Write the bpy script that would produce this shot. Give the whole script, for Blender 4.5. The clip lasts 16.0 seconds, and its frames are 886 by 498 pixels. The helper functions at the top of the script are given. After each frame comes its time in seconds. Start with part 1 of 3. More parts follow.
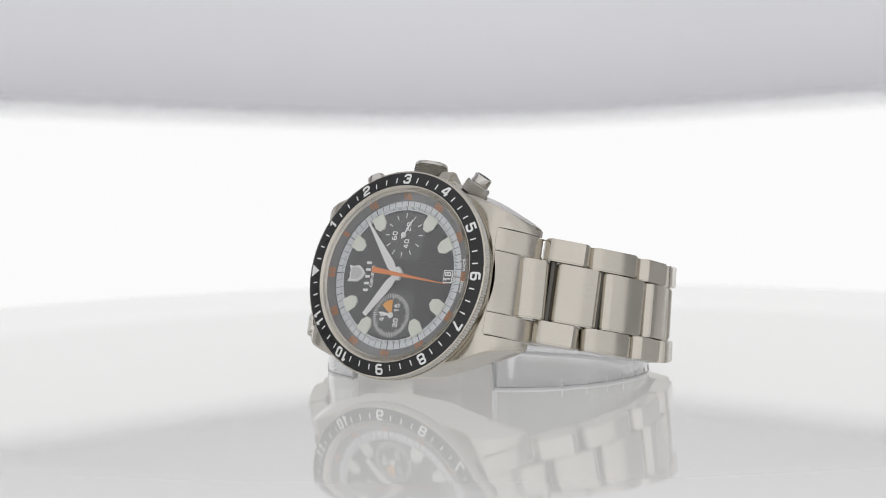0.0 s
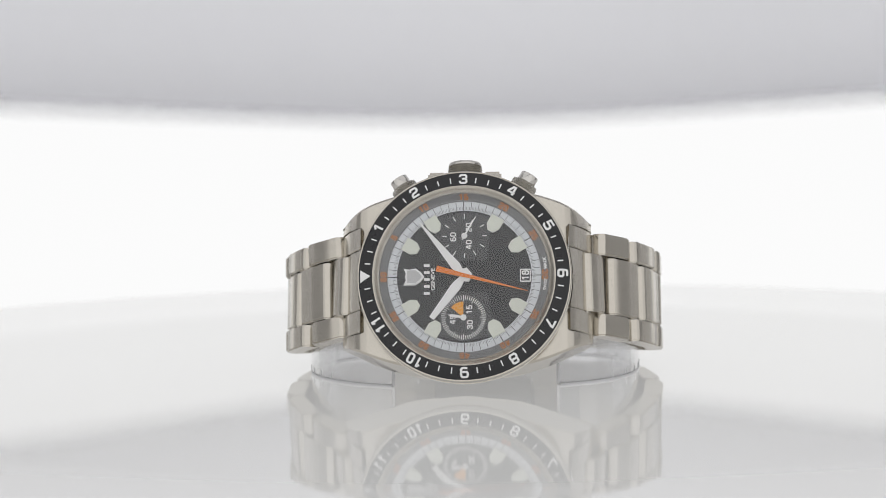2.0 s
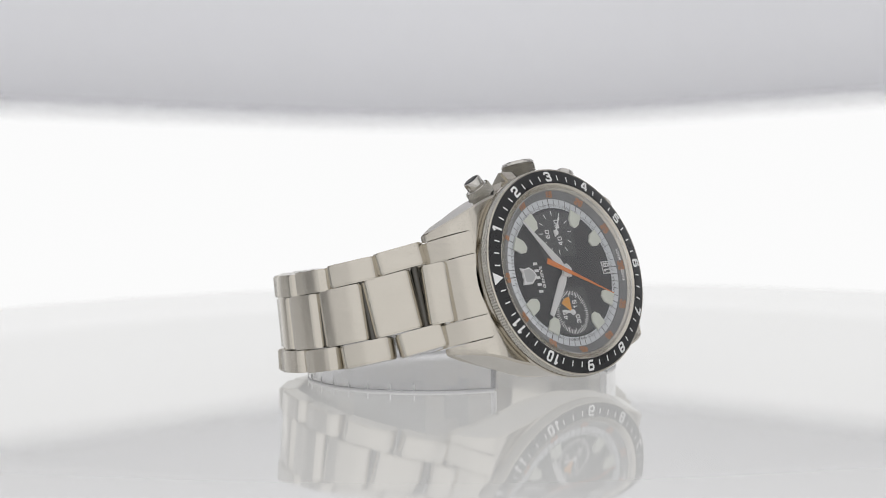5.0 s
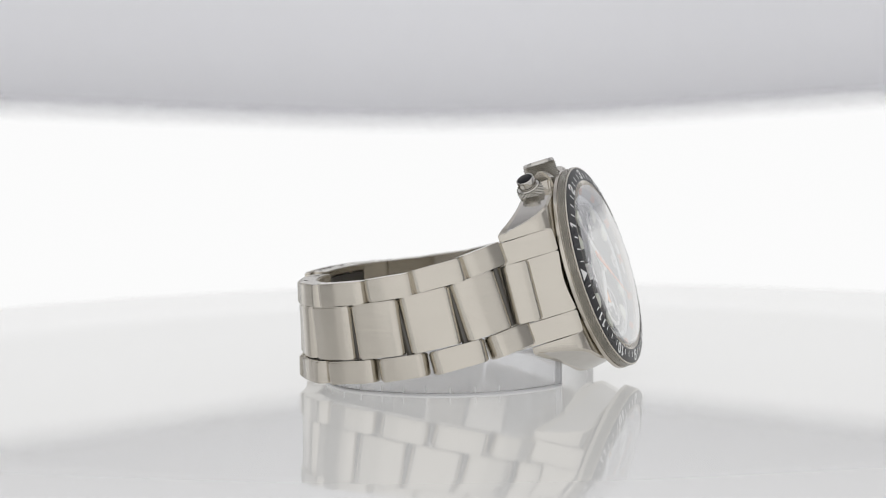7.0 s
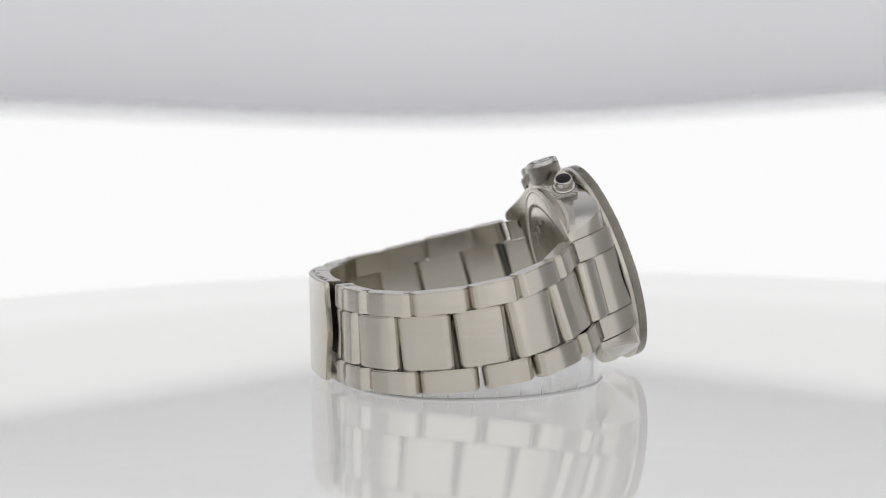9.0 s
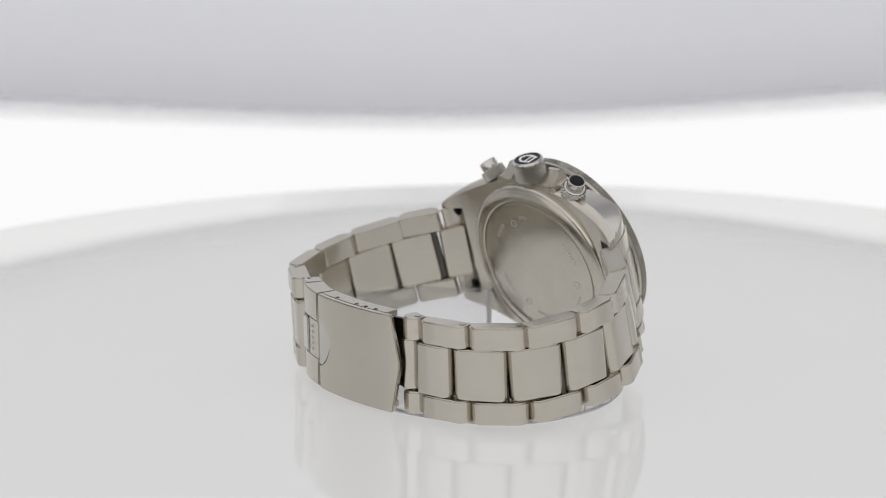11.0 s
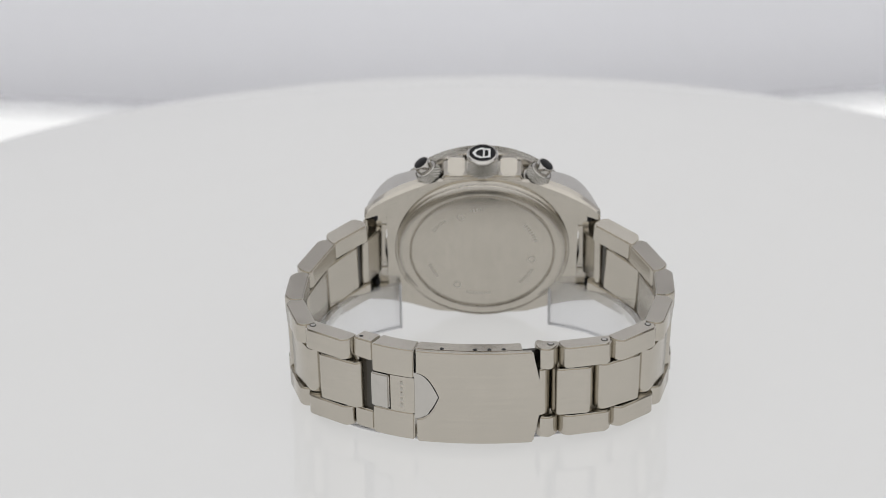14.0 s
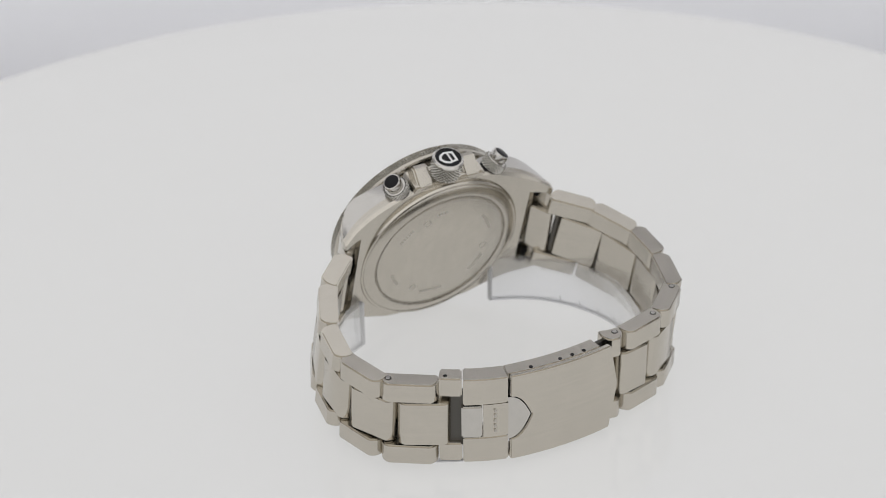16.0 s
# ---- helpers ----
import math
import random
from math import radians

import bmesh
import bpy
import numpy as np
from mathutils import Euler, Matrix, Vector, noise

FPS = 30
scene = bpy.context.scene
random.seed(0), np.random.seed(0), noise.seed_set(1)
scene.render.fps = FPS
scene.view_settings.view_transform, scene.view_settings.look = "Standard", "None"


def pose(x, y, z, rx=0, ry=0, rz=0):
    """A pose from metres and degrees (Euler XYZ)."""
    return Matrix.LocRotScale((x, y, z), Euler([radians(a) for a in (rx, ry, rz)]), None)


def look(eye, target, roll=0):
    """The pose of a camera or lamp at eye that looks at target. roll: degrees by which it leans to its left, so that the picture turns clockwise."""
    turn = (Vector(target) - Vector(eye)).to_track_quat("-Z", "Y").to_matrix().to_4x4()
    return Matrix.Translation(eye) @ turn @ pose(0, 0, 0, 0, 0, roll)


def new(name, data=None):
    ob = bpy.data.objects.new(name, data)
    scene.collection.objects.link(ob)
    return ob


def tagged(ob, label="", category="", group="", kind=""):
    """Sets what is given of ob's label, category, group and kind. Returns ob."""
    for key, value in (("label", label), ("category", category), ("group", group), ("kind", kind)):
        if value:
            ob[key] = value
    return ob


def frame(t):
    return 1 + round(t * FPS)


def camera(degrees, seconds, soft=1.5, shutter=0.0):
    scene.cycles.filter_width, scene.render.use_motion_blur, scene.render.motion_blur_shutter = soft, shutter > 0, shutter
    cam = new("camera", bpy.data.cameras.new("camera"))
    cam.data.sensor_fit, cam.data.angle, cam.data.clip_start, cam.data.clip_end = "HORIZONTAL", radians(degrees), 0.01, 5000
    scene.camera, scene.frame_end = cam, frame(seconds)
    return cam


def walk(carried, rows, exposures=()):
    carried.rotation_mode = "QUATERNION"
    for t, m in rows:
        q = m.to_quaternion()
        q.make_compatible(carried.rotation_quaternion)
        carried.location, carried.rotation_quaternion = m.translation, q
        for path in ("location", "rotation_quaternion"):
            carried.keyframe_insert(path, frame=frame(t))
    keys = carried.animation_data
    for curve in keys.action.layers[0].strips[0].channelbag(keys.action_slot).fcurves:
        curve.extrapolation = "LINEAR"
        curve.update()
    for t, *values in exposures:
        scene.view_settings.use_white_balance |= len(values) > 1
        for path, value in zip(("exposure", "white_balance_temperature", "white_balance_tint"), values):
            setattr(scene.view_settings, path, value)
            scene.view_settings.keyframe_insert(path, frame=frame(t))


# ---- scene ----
cam = camera(24.79, 16.0, soft=0.9)
EYE = Vector((-0.00694, -0.42236, 0.0591))
AIM = EYE + Vector((0, math.cos(radians(-4.482)), math.sin(radians(-4.482))))
cam.data.dof.use_dof = True
cam.data.dof.focus_distance, cam.data.dof.aperture_fstop = 0.400, 19.0
CAM_POSE = look(EYE, AIM, roll=-0.81)
walk(cam, [(0.0, CAM_POSE), (16.0, CAM_POSE)])

MM = 0.001
TILTS = [(0, 0.0), (8.2, 0.0), (8.5, 0.2), (9.0, 1.05), (9.2, 1.65), (10.2, 5.9), (11.3, 10.5), (12, 12.75), (13, 16.1), (14, 19.41), (15, 22.8), (16, 26.35)]


def tilt_at(t):
    """The turntable's tilt in degrees."""
    for (a, u), (b, v) in zip(TILTS, TILTS[1:]):
        if t <= b:
            return u + (v - u) * (t - a) / (b - a)
    return TILTS[-1][1]


def table_pose(t):
    """The pose of the turning, tilting table top at t seconds."""
    pivot = Vector((0, 0.0043, 0.0166))
    tilt = Matrix.Translation(pivot) @ pose(0, 0, 0, tilt_at(t), 0, 0) @ Matrix.Translation(-pivot)
    return tilt @ pose(0, 0, 0, 0, 0, 15.171 * (t - 1.7) - 3.82)


# ---- world and lamps ----
world = bpy.data.worlds.new("studio")
world.use_nodes = True
scene.world = world
world.node_tree.nodes["Background"].inputs[0].default_value = (0.9, 0.95, 1.0, 1)
world.node_tree.nodes["Background"].inputs[1].default_value = 0.05
scene.view_settings.exposure = 0.0

# ---- materials ----


def material(name, colour, rough=0.5, metal=0.0, **more):
    """A Principled material; returns it with its node tree and shader."""
    m = bpy.data.materials.new(name)
    m.use_nodes = True
    s = m.node_tree.nodes["Principled BSDF"]
    s.inputs["Base Color"].default_value = (*colour, 1)
    s.inputs["Roughness"].default_value = rough
    s.inputs["Metallic"].default_value = metal
    for key, value in more.items():
        s.inputs[key.replace("_", " ")].default_value = value
    return m, m.node_tree, s


def grain(tree, shader, colour, scale, stretch, amount, rough, rough_amount, bump=0.0, detail=4.0):
    """Streaky variation of colour, gloss and relief, stretched along one axis; a second, broad scale on top."""
    n, l = tree.nodes, tree.links
    co = n.new("ShaderNodeTexCoord")
    mp = n.new("ShaderNodeMapping")
    mp.inputs["Scale"].default_value = stretch
    l.new(co.outputs["Object"], mp.inputs["Vector"])
    fine = n.new("ShaderNodeTexNoise")
    fine.inputs["Scale"].default_value, fine.inputs["Detail"].default_value = scale, detail
    l.new(mp.outputs[0], fine.inputs["Vector"])
    wide = n.new("ShaderNodeTexNoise")
    wide.inputs["Scale"].default_value, wide.inputs["Detail"].default_value = 160, 3
    l.new(co.outputs["Object"], wide.inputs["Vector"])
    both = n.new("ShaderNodeMath")
    both.operation = "ADD"
    l.new(fine.outputs[0], both.inputs[0]), l.new(wide.outputs[0], both.inputs[1])
    ramp = n.new("ShaderNodeMapRange")
    ramp.inputs["From Min"].default_value, ramp.inputs["From Max"].default_value = 0.6, 1.4
    ramp.inputs["To Min"].default_value, ramp.inputs["To Max"].default_value = 1 - amount, 1 + amount
    l.new(both.outputs[0], ramp.inputs["Value"])
    mul = n.new("ShaderNodeVectorMath")
    mul.operation = "SCALE"
    mul.inputs[0].default_value = colour
    l.new(ramp.outputs[0], mul.inputs["Scale"])
    l.new(mul.outputs[0], shader.inputs["Base Color"])
    rr = n.new("ShaderNodeMapRange")
    rr.inputs["From Min"].default_value, rr.inputs["From Max"].default_value = 0.6, 1.4
    rr.inputs["To Min"].default_value, rr.inputs["To Max"].default_value = rough - rough_amount, rough + rough_amount
    l.new(both.outputs[0], rr.inputs["Value"])
    l.new(rr.outputs[0], shader.inputs["Roughness"])
    if bump:
        b = n.new("ShaderNodeBump")
        b.inputs["Strength"].default_value, b.inputs["Distance"].default_value = bump, 0.00004
        l.new(fine.outputs[0], b.inputs["Height"])
        l.new(b.outputs[0], shader.inputs["Normal"])


def glowing(name, colour, strength):
    m = bpy.data.materials.new(name)
    m.use_nodes = True
    t = m.node_tree
    t.nodes.clear()
    out, e = t.nodes.new("ShaderNodeOutputMaterial"), t.nodes.new("ShaderNodeEmission")
    e.inputs[0].default_value, e.inputs[1].default_value = (*colour, 1), strength
    t.links.new(e.outputs[0], out.inputs[0])
    return m


def clear(name, colour, base, rough=0.0, haze=0.0):
    """A thin clear sheet: light goes straight through, with the gloss of its surface on top. base: gloss seen head-on."""
    m = bpy.data.materials.new(name)
    m.use_nodes = True
    t = m.node_tree
    t.nodes.clear()
    out, mix = t.nodes.new("ShaderNodeOutputMaterial"), t.nodes.new("ShaderNodeMixShader")
    a, b, f = t.nodes.new("ShaderNodeBsdfTransparent"), t.nodes.new("ShaderNodeBsdfGlossy"), t.nodes.new("ShaderNodeLayerWeight")
    a.inputs[0].default_value = (*colour, 1)
    b.inputs["Roughness"].default_value = rough
    b.inputs[0].default_value = (1, 1, 1, 1)
    f.inputs[0].default_value = 0.5
    p, k = t.nodes.new("ShaderNodeMath"), t.nodes.new("ShaderNodeMapRange")
    p.operation = "POWER"
    p.inputs[1].default_value = 1.7
    k.inputs["To Min"].default_value, k.inputs["To Max"].default_value = base, 0.95
    t.links.new(f.outputs["Facing"], p.inputs[0]), t.links.new(p.outputs[0], k.inputs["Value"])
    t.links.new(k.outputs[0], mix.inputs[0])
    through_it = a
    if haze:
        through_it, d = t.nodes.new("ShaderNodeMixShader"), t.nodes.new("ShaderNodeBsdfTranslucent")
        d.inputs[0].default_value = (0.9, 0.9, 0.91, 1)
        through_it.inputs[0].default_value = haze
        t.links.new(a.outputs[0], through_it.inputs[1]), t.links.new(d.outputs[0], through_it.inputs[2])
    t.links.new(through_it.outputs[0], mix.inputs[1]), t.links.new(b.outputs[0], mix.inputs[2])
    t.links.new(mix.outputs[0], out.inputs[0])
    return m


STEEL_TINT = (0.56, 0.525, 0.463)
BRUSHED, _t, _s = material("brushed_steel", STEEL_TINT, 0.3, 1.0)
grain(_t, _s, STEEL_TINT, 900, (0.05, 0.05, 3.0), 0.035, 0.2, 0.04)
SATIN, _t, _s = material("satin_steel", STEEL_TINT, 0.33, 1.0)
grain(_t, _s, STEEL_TINT, 700, (1, 1, 0.05), 0.04, 0.22, 0.03)
POLISHED, _t, _s = material("polished_steel", (0.57, 0.55, 0.515), 0.12, 1.0)
grain(_t, _s, (0.57, 0.55, 0.515), 500, (1, 1, 1), 0.04, 0.13, 0.04)
# darker tint stands in for the dark surroundings that the knurling would reflect
KNURLED, _t, _s = material("knurled_steel", (0.46, 0.445, 0.41), 0.24, 1.0)
grain(_t, _s, (0.46, 0.445, 0.41), 500, (1, 1, 1), 0.08, 0.24, 0.05)
# steel darkened in its colour to stand in for shade in joints and recesses
SHADE_STEEL, _, _ = material("shade_steel", (0.12, 0.115, 0.105), 0.42, 1.0)
BLACK_INSERT, _t, _s = material("black_bezel_insert", (0.006, 0.006, 0.007), 0.28, 0.0)
grain(_t, _s, (0.007, 0.007, 0.008), 700, (1, 1, 1), 0.25, 0.30, 0.06)
DIAL_BLACK, _t, _s = material("dial_black", (0.015, 0.015, 0.016), 0.45, 0.0)
grain(_t, _s, (0.012, 0.012, 0.013), 900, (1, 1, 1), 0.2, 0.45, 0.05)
DIAL_GREY, _t, _s = material("dial_grey", (0.055, 0.055, 0.057), 0.45, 0.0)
grain(_t, _s, (0.055, 0.055, 0.057), 900, (1, 1, 1), 0.15, 0.45, 0.05)
FLANGE_GREY, _t, _s = material("flange_grey", (0.16, 0.16, 0.16), 0.35, 0.0)
grain(_t, _s, (0.16, 0.16, 0.16), 900, (1, 1, 1), 0.12, 0.35, 0.05)
WHITE_PRINT, _, _ = material("white_print", (0.8, 0.8, 0.79), 0.5)
TRACK_WHITE, _t, _s = material("track_white", (0.66, 0.68, 0.70), 0.5)
grain(_t, _s, (0.66, 0.68, 0.70), 800, (1, 1, 1), 0.06, 0.5, 0.05)
LUME, _t, _s = material("luminous_paint", (0.68, 0.70, 0.62), 0.6)
grain(_t, _s, (0.68, 0.70, 0.62), 1200, (1, 1, 1), 0.06, 0.6, 0.05)
ORANGE, _, _ = material("orange_paint", (0.75, 0.20, 0.02), 0.45)
ORANGE_PRINT, _, _ = material("orange_print", (0.42, 0.16, 0.05), 0.5)
AMBER, _, _ = material("amber_print", (0.78, 0.34, 0.04), 0.5)
EMBLEM_GREY, _, _ = material("emblem_grey", (0.50, 0.50, 0.50), 0.4)
BLACK_PRINT, _, _ = material("black_print", (0.015, 0.015, 0.015), 0.5)
BLACK_GLOSS, _, _ = material("black_lacquer", (0.006, 0.006, 0.007), 0.35, IOR=1.3)
ENGRAVED, _, _ = material("engraved_steel", (0.50, 0.475, 0.43), 0.34, 1.0)
RIM_PLASTIC, _, _ = material("plastic_edge", (0.58, 0.58, 0.59), 0.25)
CRYSTAL = clear("sapphire_crystal", (0.985, 0.985, 0.985), 0.058)
PLASTIC = clear("hazy_plastic", (0.97, 0.972, 0.978), 0.03, 0.06, haze=0.16)
# backlit acrylic: the light from below is put in as the plate's own even glow
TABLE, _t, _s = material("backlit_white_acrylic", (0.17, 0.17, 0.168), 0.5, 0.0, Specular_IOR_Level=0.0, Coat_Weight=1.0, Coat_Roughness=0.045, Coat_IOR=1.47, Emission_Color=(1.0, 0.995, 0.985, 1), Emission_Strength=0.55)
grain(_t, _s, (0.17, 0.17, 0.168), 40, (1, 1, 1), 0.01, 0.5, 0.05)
GREY_METAL, _t, _s = material("painted_metal", (0.25, 0.25, 0.25), 0.5)
grain(_t, _s, (0.25, 0.25, 0.25), 60, (1, 1, 1), 0.1, 0.5, 0.08)
BOOTH_WHITE, _t, _s = material("booth_white", (0.74, 0.74, 0.75), 0.7)
grain(_t, _s, (0.74, 0.74, 0.75), 12, (1, 1, 1), 0.03, 0.7, 0.05)
BOOTH_GREY, _t, _s = material("booth_grey", (0.5, 0.5, 0.5), 0.7)
grain(_t, _s, (0.5, 0.5, 0.5), 12, (1, 1, 1), 0.05, 0.7, 0.05)
BACK_LIGHT = glowing("lit_back_diffuser", (1.0, 1.0, 1.0), 0.97)
# unseen glowing panels, added to light the watch from top, front and sides
TOP_LIGHT = glowing("added_top_glow", (0.98, 0.98, 1.0), 0.9)
FRONT_LIGHT = glowing("added_front_glow", (0.99, 0.99, 1.0), 1.02)
NEAR_LIGHT = glowing("added_near_glow", (0.99, 0.99, 1.0), 0.85)
SIDE_LIGHT = glowing("added_side_glow", (0.99, 0.99, 1.0), 0.5)

# ---- mesh helpers (millimetres) ----


def link_mesh(name, bm, mat, parent=None, label="", m=None, smooth=30):
    if m is not None:
        bmesh.ops.transform(bm, matrix=m, verts=bm.verts)
    bmesh.ops.scale(bm, vec=(MM, MM, MM), verts=bm.verts)
    bmesh.ops.recalc_face_normals(bm, faces=bm.faces)
    me = bpy.data.meshes.new(name)
    lim = radians(smooth)
    for e in bm.edges:
        e.smooth = len(e.link_faces) == 2 and e.calc_face_angle(0) < lim
    for f in bm.faces:
        f.smooth = True
    bm.to_mesh(me)
    bm.free()
    me.materials.append(mat)
    ob = new(name, me)
    if parent:
        ob.parent = parent
    if label:
        tagged(ob, label)
    return ob


def part(name, bm, mat, parent, label="", m=None, smooth=30):
    return link_mesh(name, bm, mat, parent, label, m, smooth)


def lathe(profile, seg=96, close=False):
    """Turns a profile of (radius, depth) about the y axis."""
    bm = bmesh.new()
    rings = []
    for r, y in profile:
        if r < 1e-6:
            rings.append([bm.verts.new((0, y, 0))])
        else:
            rings.append([bm.verts.new((r * math.cos(2 * math.pi * i / seg), y, r * math.sin(2 * math.pi * i / seg))) for i in range(seg)])
    pairs = list(zip(rings, rings[1:])) + ([(rings[-1], rings[0])] if close else [])
    for a, b in pairs:
        for i in range(seg):
            j = (i + 1) % seg
            if len(a) == 1 and len(b) > 1:
                bm.faces.new((a[0], b[i], b[j]))
            elif len(b) == 1 and len(a) > 1:
                bm.faces.new((a[i], a[j], b[0]))
            elif len(a) > 1:
                bm.faces.new((a[i], a[j], b[j], b[i]))
    return bm


def prism(points, y0, y1, bevel=0.0, bm=None):
    """A plate with the outline (x, z), from depth y0 to y1."""
    own = bm or bmesh.new()
    a = [own.verts.new((x, y0, z)) for x, z in points]
    b = [own.verts.new((x, y1, z)) for x, z in points]
    faces = [own.faces.new(a), own.faces.new(b[::-1])]
    for i in range(len(a)):
        j = (i + 1) % len(a)
        faces.append(own.faces.new((a[j], a[i], b[i], b[j])))
    if bevel:
        bmesh.ops.recalc_face_normals(own, faces=faces)
        bmesh.ops.bevel(own, geom=list({e for f in faces[:2] for e in f.edges}), offset=bevel, segments=2, affect="EDGES")
    return own


def box(cx, cy, cz, sx, sy, sz, bevel=0.0, bm=None, seg=2):
    own = bm or bmesh.new()
    v = bmesh.ops.create_cube(own, size=1, matrix=Matrix.Translation((cx, cy, cz)) @ Matrix.Diagonal((sx, sy, sz, 1)))["verts"]
    if bevel:
        bmesh.ops.bevel(own, geom=list({e for w in v for e in w.link_edges}), offset=bevel, segments=seg, affect="EDGES")
    return own


def rod(p, q, r, seg=12, bm=None):
    own = bm or bmesh.new()
    p, q = Vector(p), Vector(q)
    turn = (q - p).to_track_quat("Z", "Y").to_matrix().to_4x4()
    bmesh.ops.create_cone(own, cap_ends=True, segments=seg, radius1=r, radius2=r, depth=(q - p).length, matrix=Matrix.Translation((p + q) / 2) @ turn)
    return own


def ring_part(r0, r1, y0, y1, seg=96):
    return lathe([(r0, y0), (r1, y0), (r1, y1), (r0, y1)], seg, close=True)


def lettering(name, words, size, x, y, z, angle, mat, parent, m, depth=0.03, width=1.0):
    """Raised print on a face that looks towards -y. angle: turn of the words, clockwise from upright, in degrees."""
    cu = bpy.data.curves.new(name, "FONT")
    cu.body, cu.size, cu.align_x, cu.align_y, cu.extrude = words, size, "CENTER", "CENTER", depth
    cu.offset = 0.012 * size
    tmp = bpy.data.objects.new(name, cu)
    scene.collection.objects.link(tmp)
    dg = bpy.context.evaluated_depsgraph_get()
    me = bpy.data.meshes.new_from_object(tmp.evaluated_get(dg))
    bm = bmesh.new()
    bm.from_mesh(me)
    bpy.data.objects.remove(tmp)
    bpy.data.curves.remove(cu)
    bpy.data.meshes.remove(me)
    local = Matrix.Translation((x, y, z)) @ pose(0, 0, 0, 0, angle, 0) @ pose(0, 0, 0, 90, 0, 0) @ Matrix.Diagonal((width, 1, 1, 1))
    return part(name, bm, mat, parent, m=m @ local)


# ---- booth: the lit photo booth round the table, with glowing panels added out of view ----


def panel(name, corners, mat, label, rows=1, thick=8.0):
    """A panel of the booth with real thickness; corners in millimetres, seen side first."""
    a, b, c, d = (Vector(v) for v in corners)
    away = (b - a).cross(d - a).normalized() * -thick
    bm = bmesh.new()
    v = [bm.verts.new(x) for x in (a, b, c, d, a + away, b + away, c + away, d + away)]
    for f in ((0, 1, 2, 3), (7, 6, 5, 4), (0, 4, 5, 1), (1, 5, 6, 2), (2, 6, 7, 3), (3, 7, 4, 0)):
        bm.faces.new([v[i] for i in f])
    return tagged(link_mesh(name, bm, mat), label, "panel", kind="structure")


BW, BB, BF, BZ0, BZ1 = 620.0, 640.0, -640.0, -170.0, 620.0
panel("floor", [(-BW, BF, BZ0), (BW, BF, BZ0), (BW, BB, BZ0), (-BW, BB, BZ0)], BOOTH_WHITE, "white floor panel of the photo booth under the table")
panel("wall_north", [(-BW, BB, BZ0), (BW, BB, BZ0), (BW, BB, BZ1), (-BW, BB, BZ1)], BACK_LIGHT, "brightly lit white diffuser at the back of the booth")
MY, NY, MZ = 150.0, -165.0, 560.0
for sx, nm in ((-1, "wall_west"), (1, "wall_east")):
    # the grey middle strip is added so that the links' edges reflect dark
    for y0, y1, tail, mat, words in ((MY, BB, "", SIDE_LIGHT, "softly lit white diffuser on the side of the booth"), (NY, MY, "_middle", BOOTH_GREY, "plain grey side panel of the booth"), (BF, NY, "_front", NEAR_LIGHT, "lit white diffuser on the side of the booth near the camera")):
        corners = [(sx * BW, y0, BZ0), (sx * BW, y1, BZ0), (sx * BW, y1, BZ1), (sx * BW, y0, BZ1)]
        panel(nm + tail, corners if sx < 0 else [corners[k] for k in (1, 0, 3, 2)], mat, words)
panel("wall_south", [(BW, BF, BZ0), (-BW, BF, BZ0), (-BW, BF, MZ), (BW, BF, MZ)], FRONT_LIGHT, "glowing white panel behind the camera, added out of view")
panel("wall_south_top", [(BW, BF, MZ), (-BW, BF, MZ), (-BW, BF, BZ1), (BW, BF, BZ1)], BOOTH_GREY, "plain grey panel above the added front glow")
panel("ceiling", [(-BW, 150, BZ1), (BW, 150, BZ1), (BW, BF, BZ1), (-BW, BF, BZ1)], TOP_LIGHT, "glowing white panel over the table, added out of view")
panel("ceiling_back", [(-BW, BB, BZ1), (BW, BB, BZ1), (BW, 150, BZ1), (-BW, 150, BZ1)], BOOTH_WHITE, "plain white ceiling panel at the back of the booth")


def hood():
    """The pale grey fabric hood that hangs before the lit back wall: a sagging sheet with a rolled lower edge."""
    bm = bmesh.new()
    # the unseen top is bent forward to even out the table's reflection
    prof = [(120, 612), (230, 606), (310, 585), (352, 540), (362, 470), (350, 370), (318, 255), (288, 170), (275, 120), (271, 92), (272, 74), (278, 61), (288, 53), (300, 50.4), (312, 53), (320, 60)]
    cols = 60
    grid = []
    for i in range(cols + 1):
        x = -610 + 1220 * i / cols
        near = 100 * (1 - math.exp(-x * x / 30000))
        sag = 12 * (1 - math.exp(-x * x / 24000))
        grid.append([bm.verts.new((x, y - near * (1 - max(0, z - 50) / 620), min(z + sag, 618))) for y, z in prof])
    for a, b in zip(grid, grid[1:]):
        for k in range(len(prof) - 1):
            bm.faces.new((a[k], b[k], b[k + 1], a[k + 1]))
    return tagged(link_mesh("backdrop", bm, HOOD, smooth=180), "pale grey fabric hood hanging before the lit back wall", "backdrop", kind="structure")


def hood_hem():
    """Thin sheer layers added a little below the hood's rolled edge, one past the other, to fade its outline into the
    bright wall.
    """
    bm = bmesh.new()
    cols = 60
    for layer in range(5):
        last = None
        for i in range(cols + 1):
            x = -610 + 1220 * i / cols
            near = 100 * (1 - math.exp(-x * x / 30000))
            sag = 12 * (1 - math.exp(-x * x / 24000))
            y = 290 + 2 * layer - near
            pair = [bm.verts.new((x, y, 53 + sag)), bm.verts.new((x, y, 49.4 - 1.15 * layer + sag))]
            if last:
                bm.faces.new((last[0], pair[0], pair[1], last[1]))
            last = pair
    return tagged(link_mesh("edge_blur", bm, SHEER, smooth=180), "added sheer pale layers that blur the hood's lower edge", "hem", kind="structure")


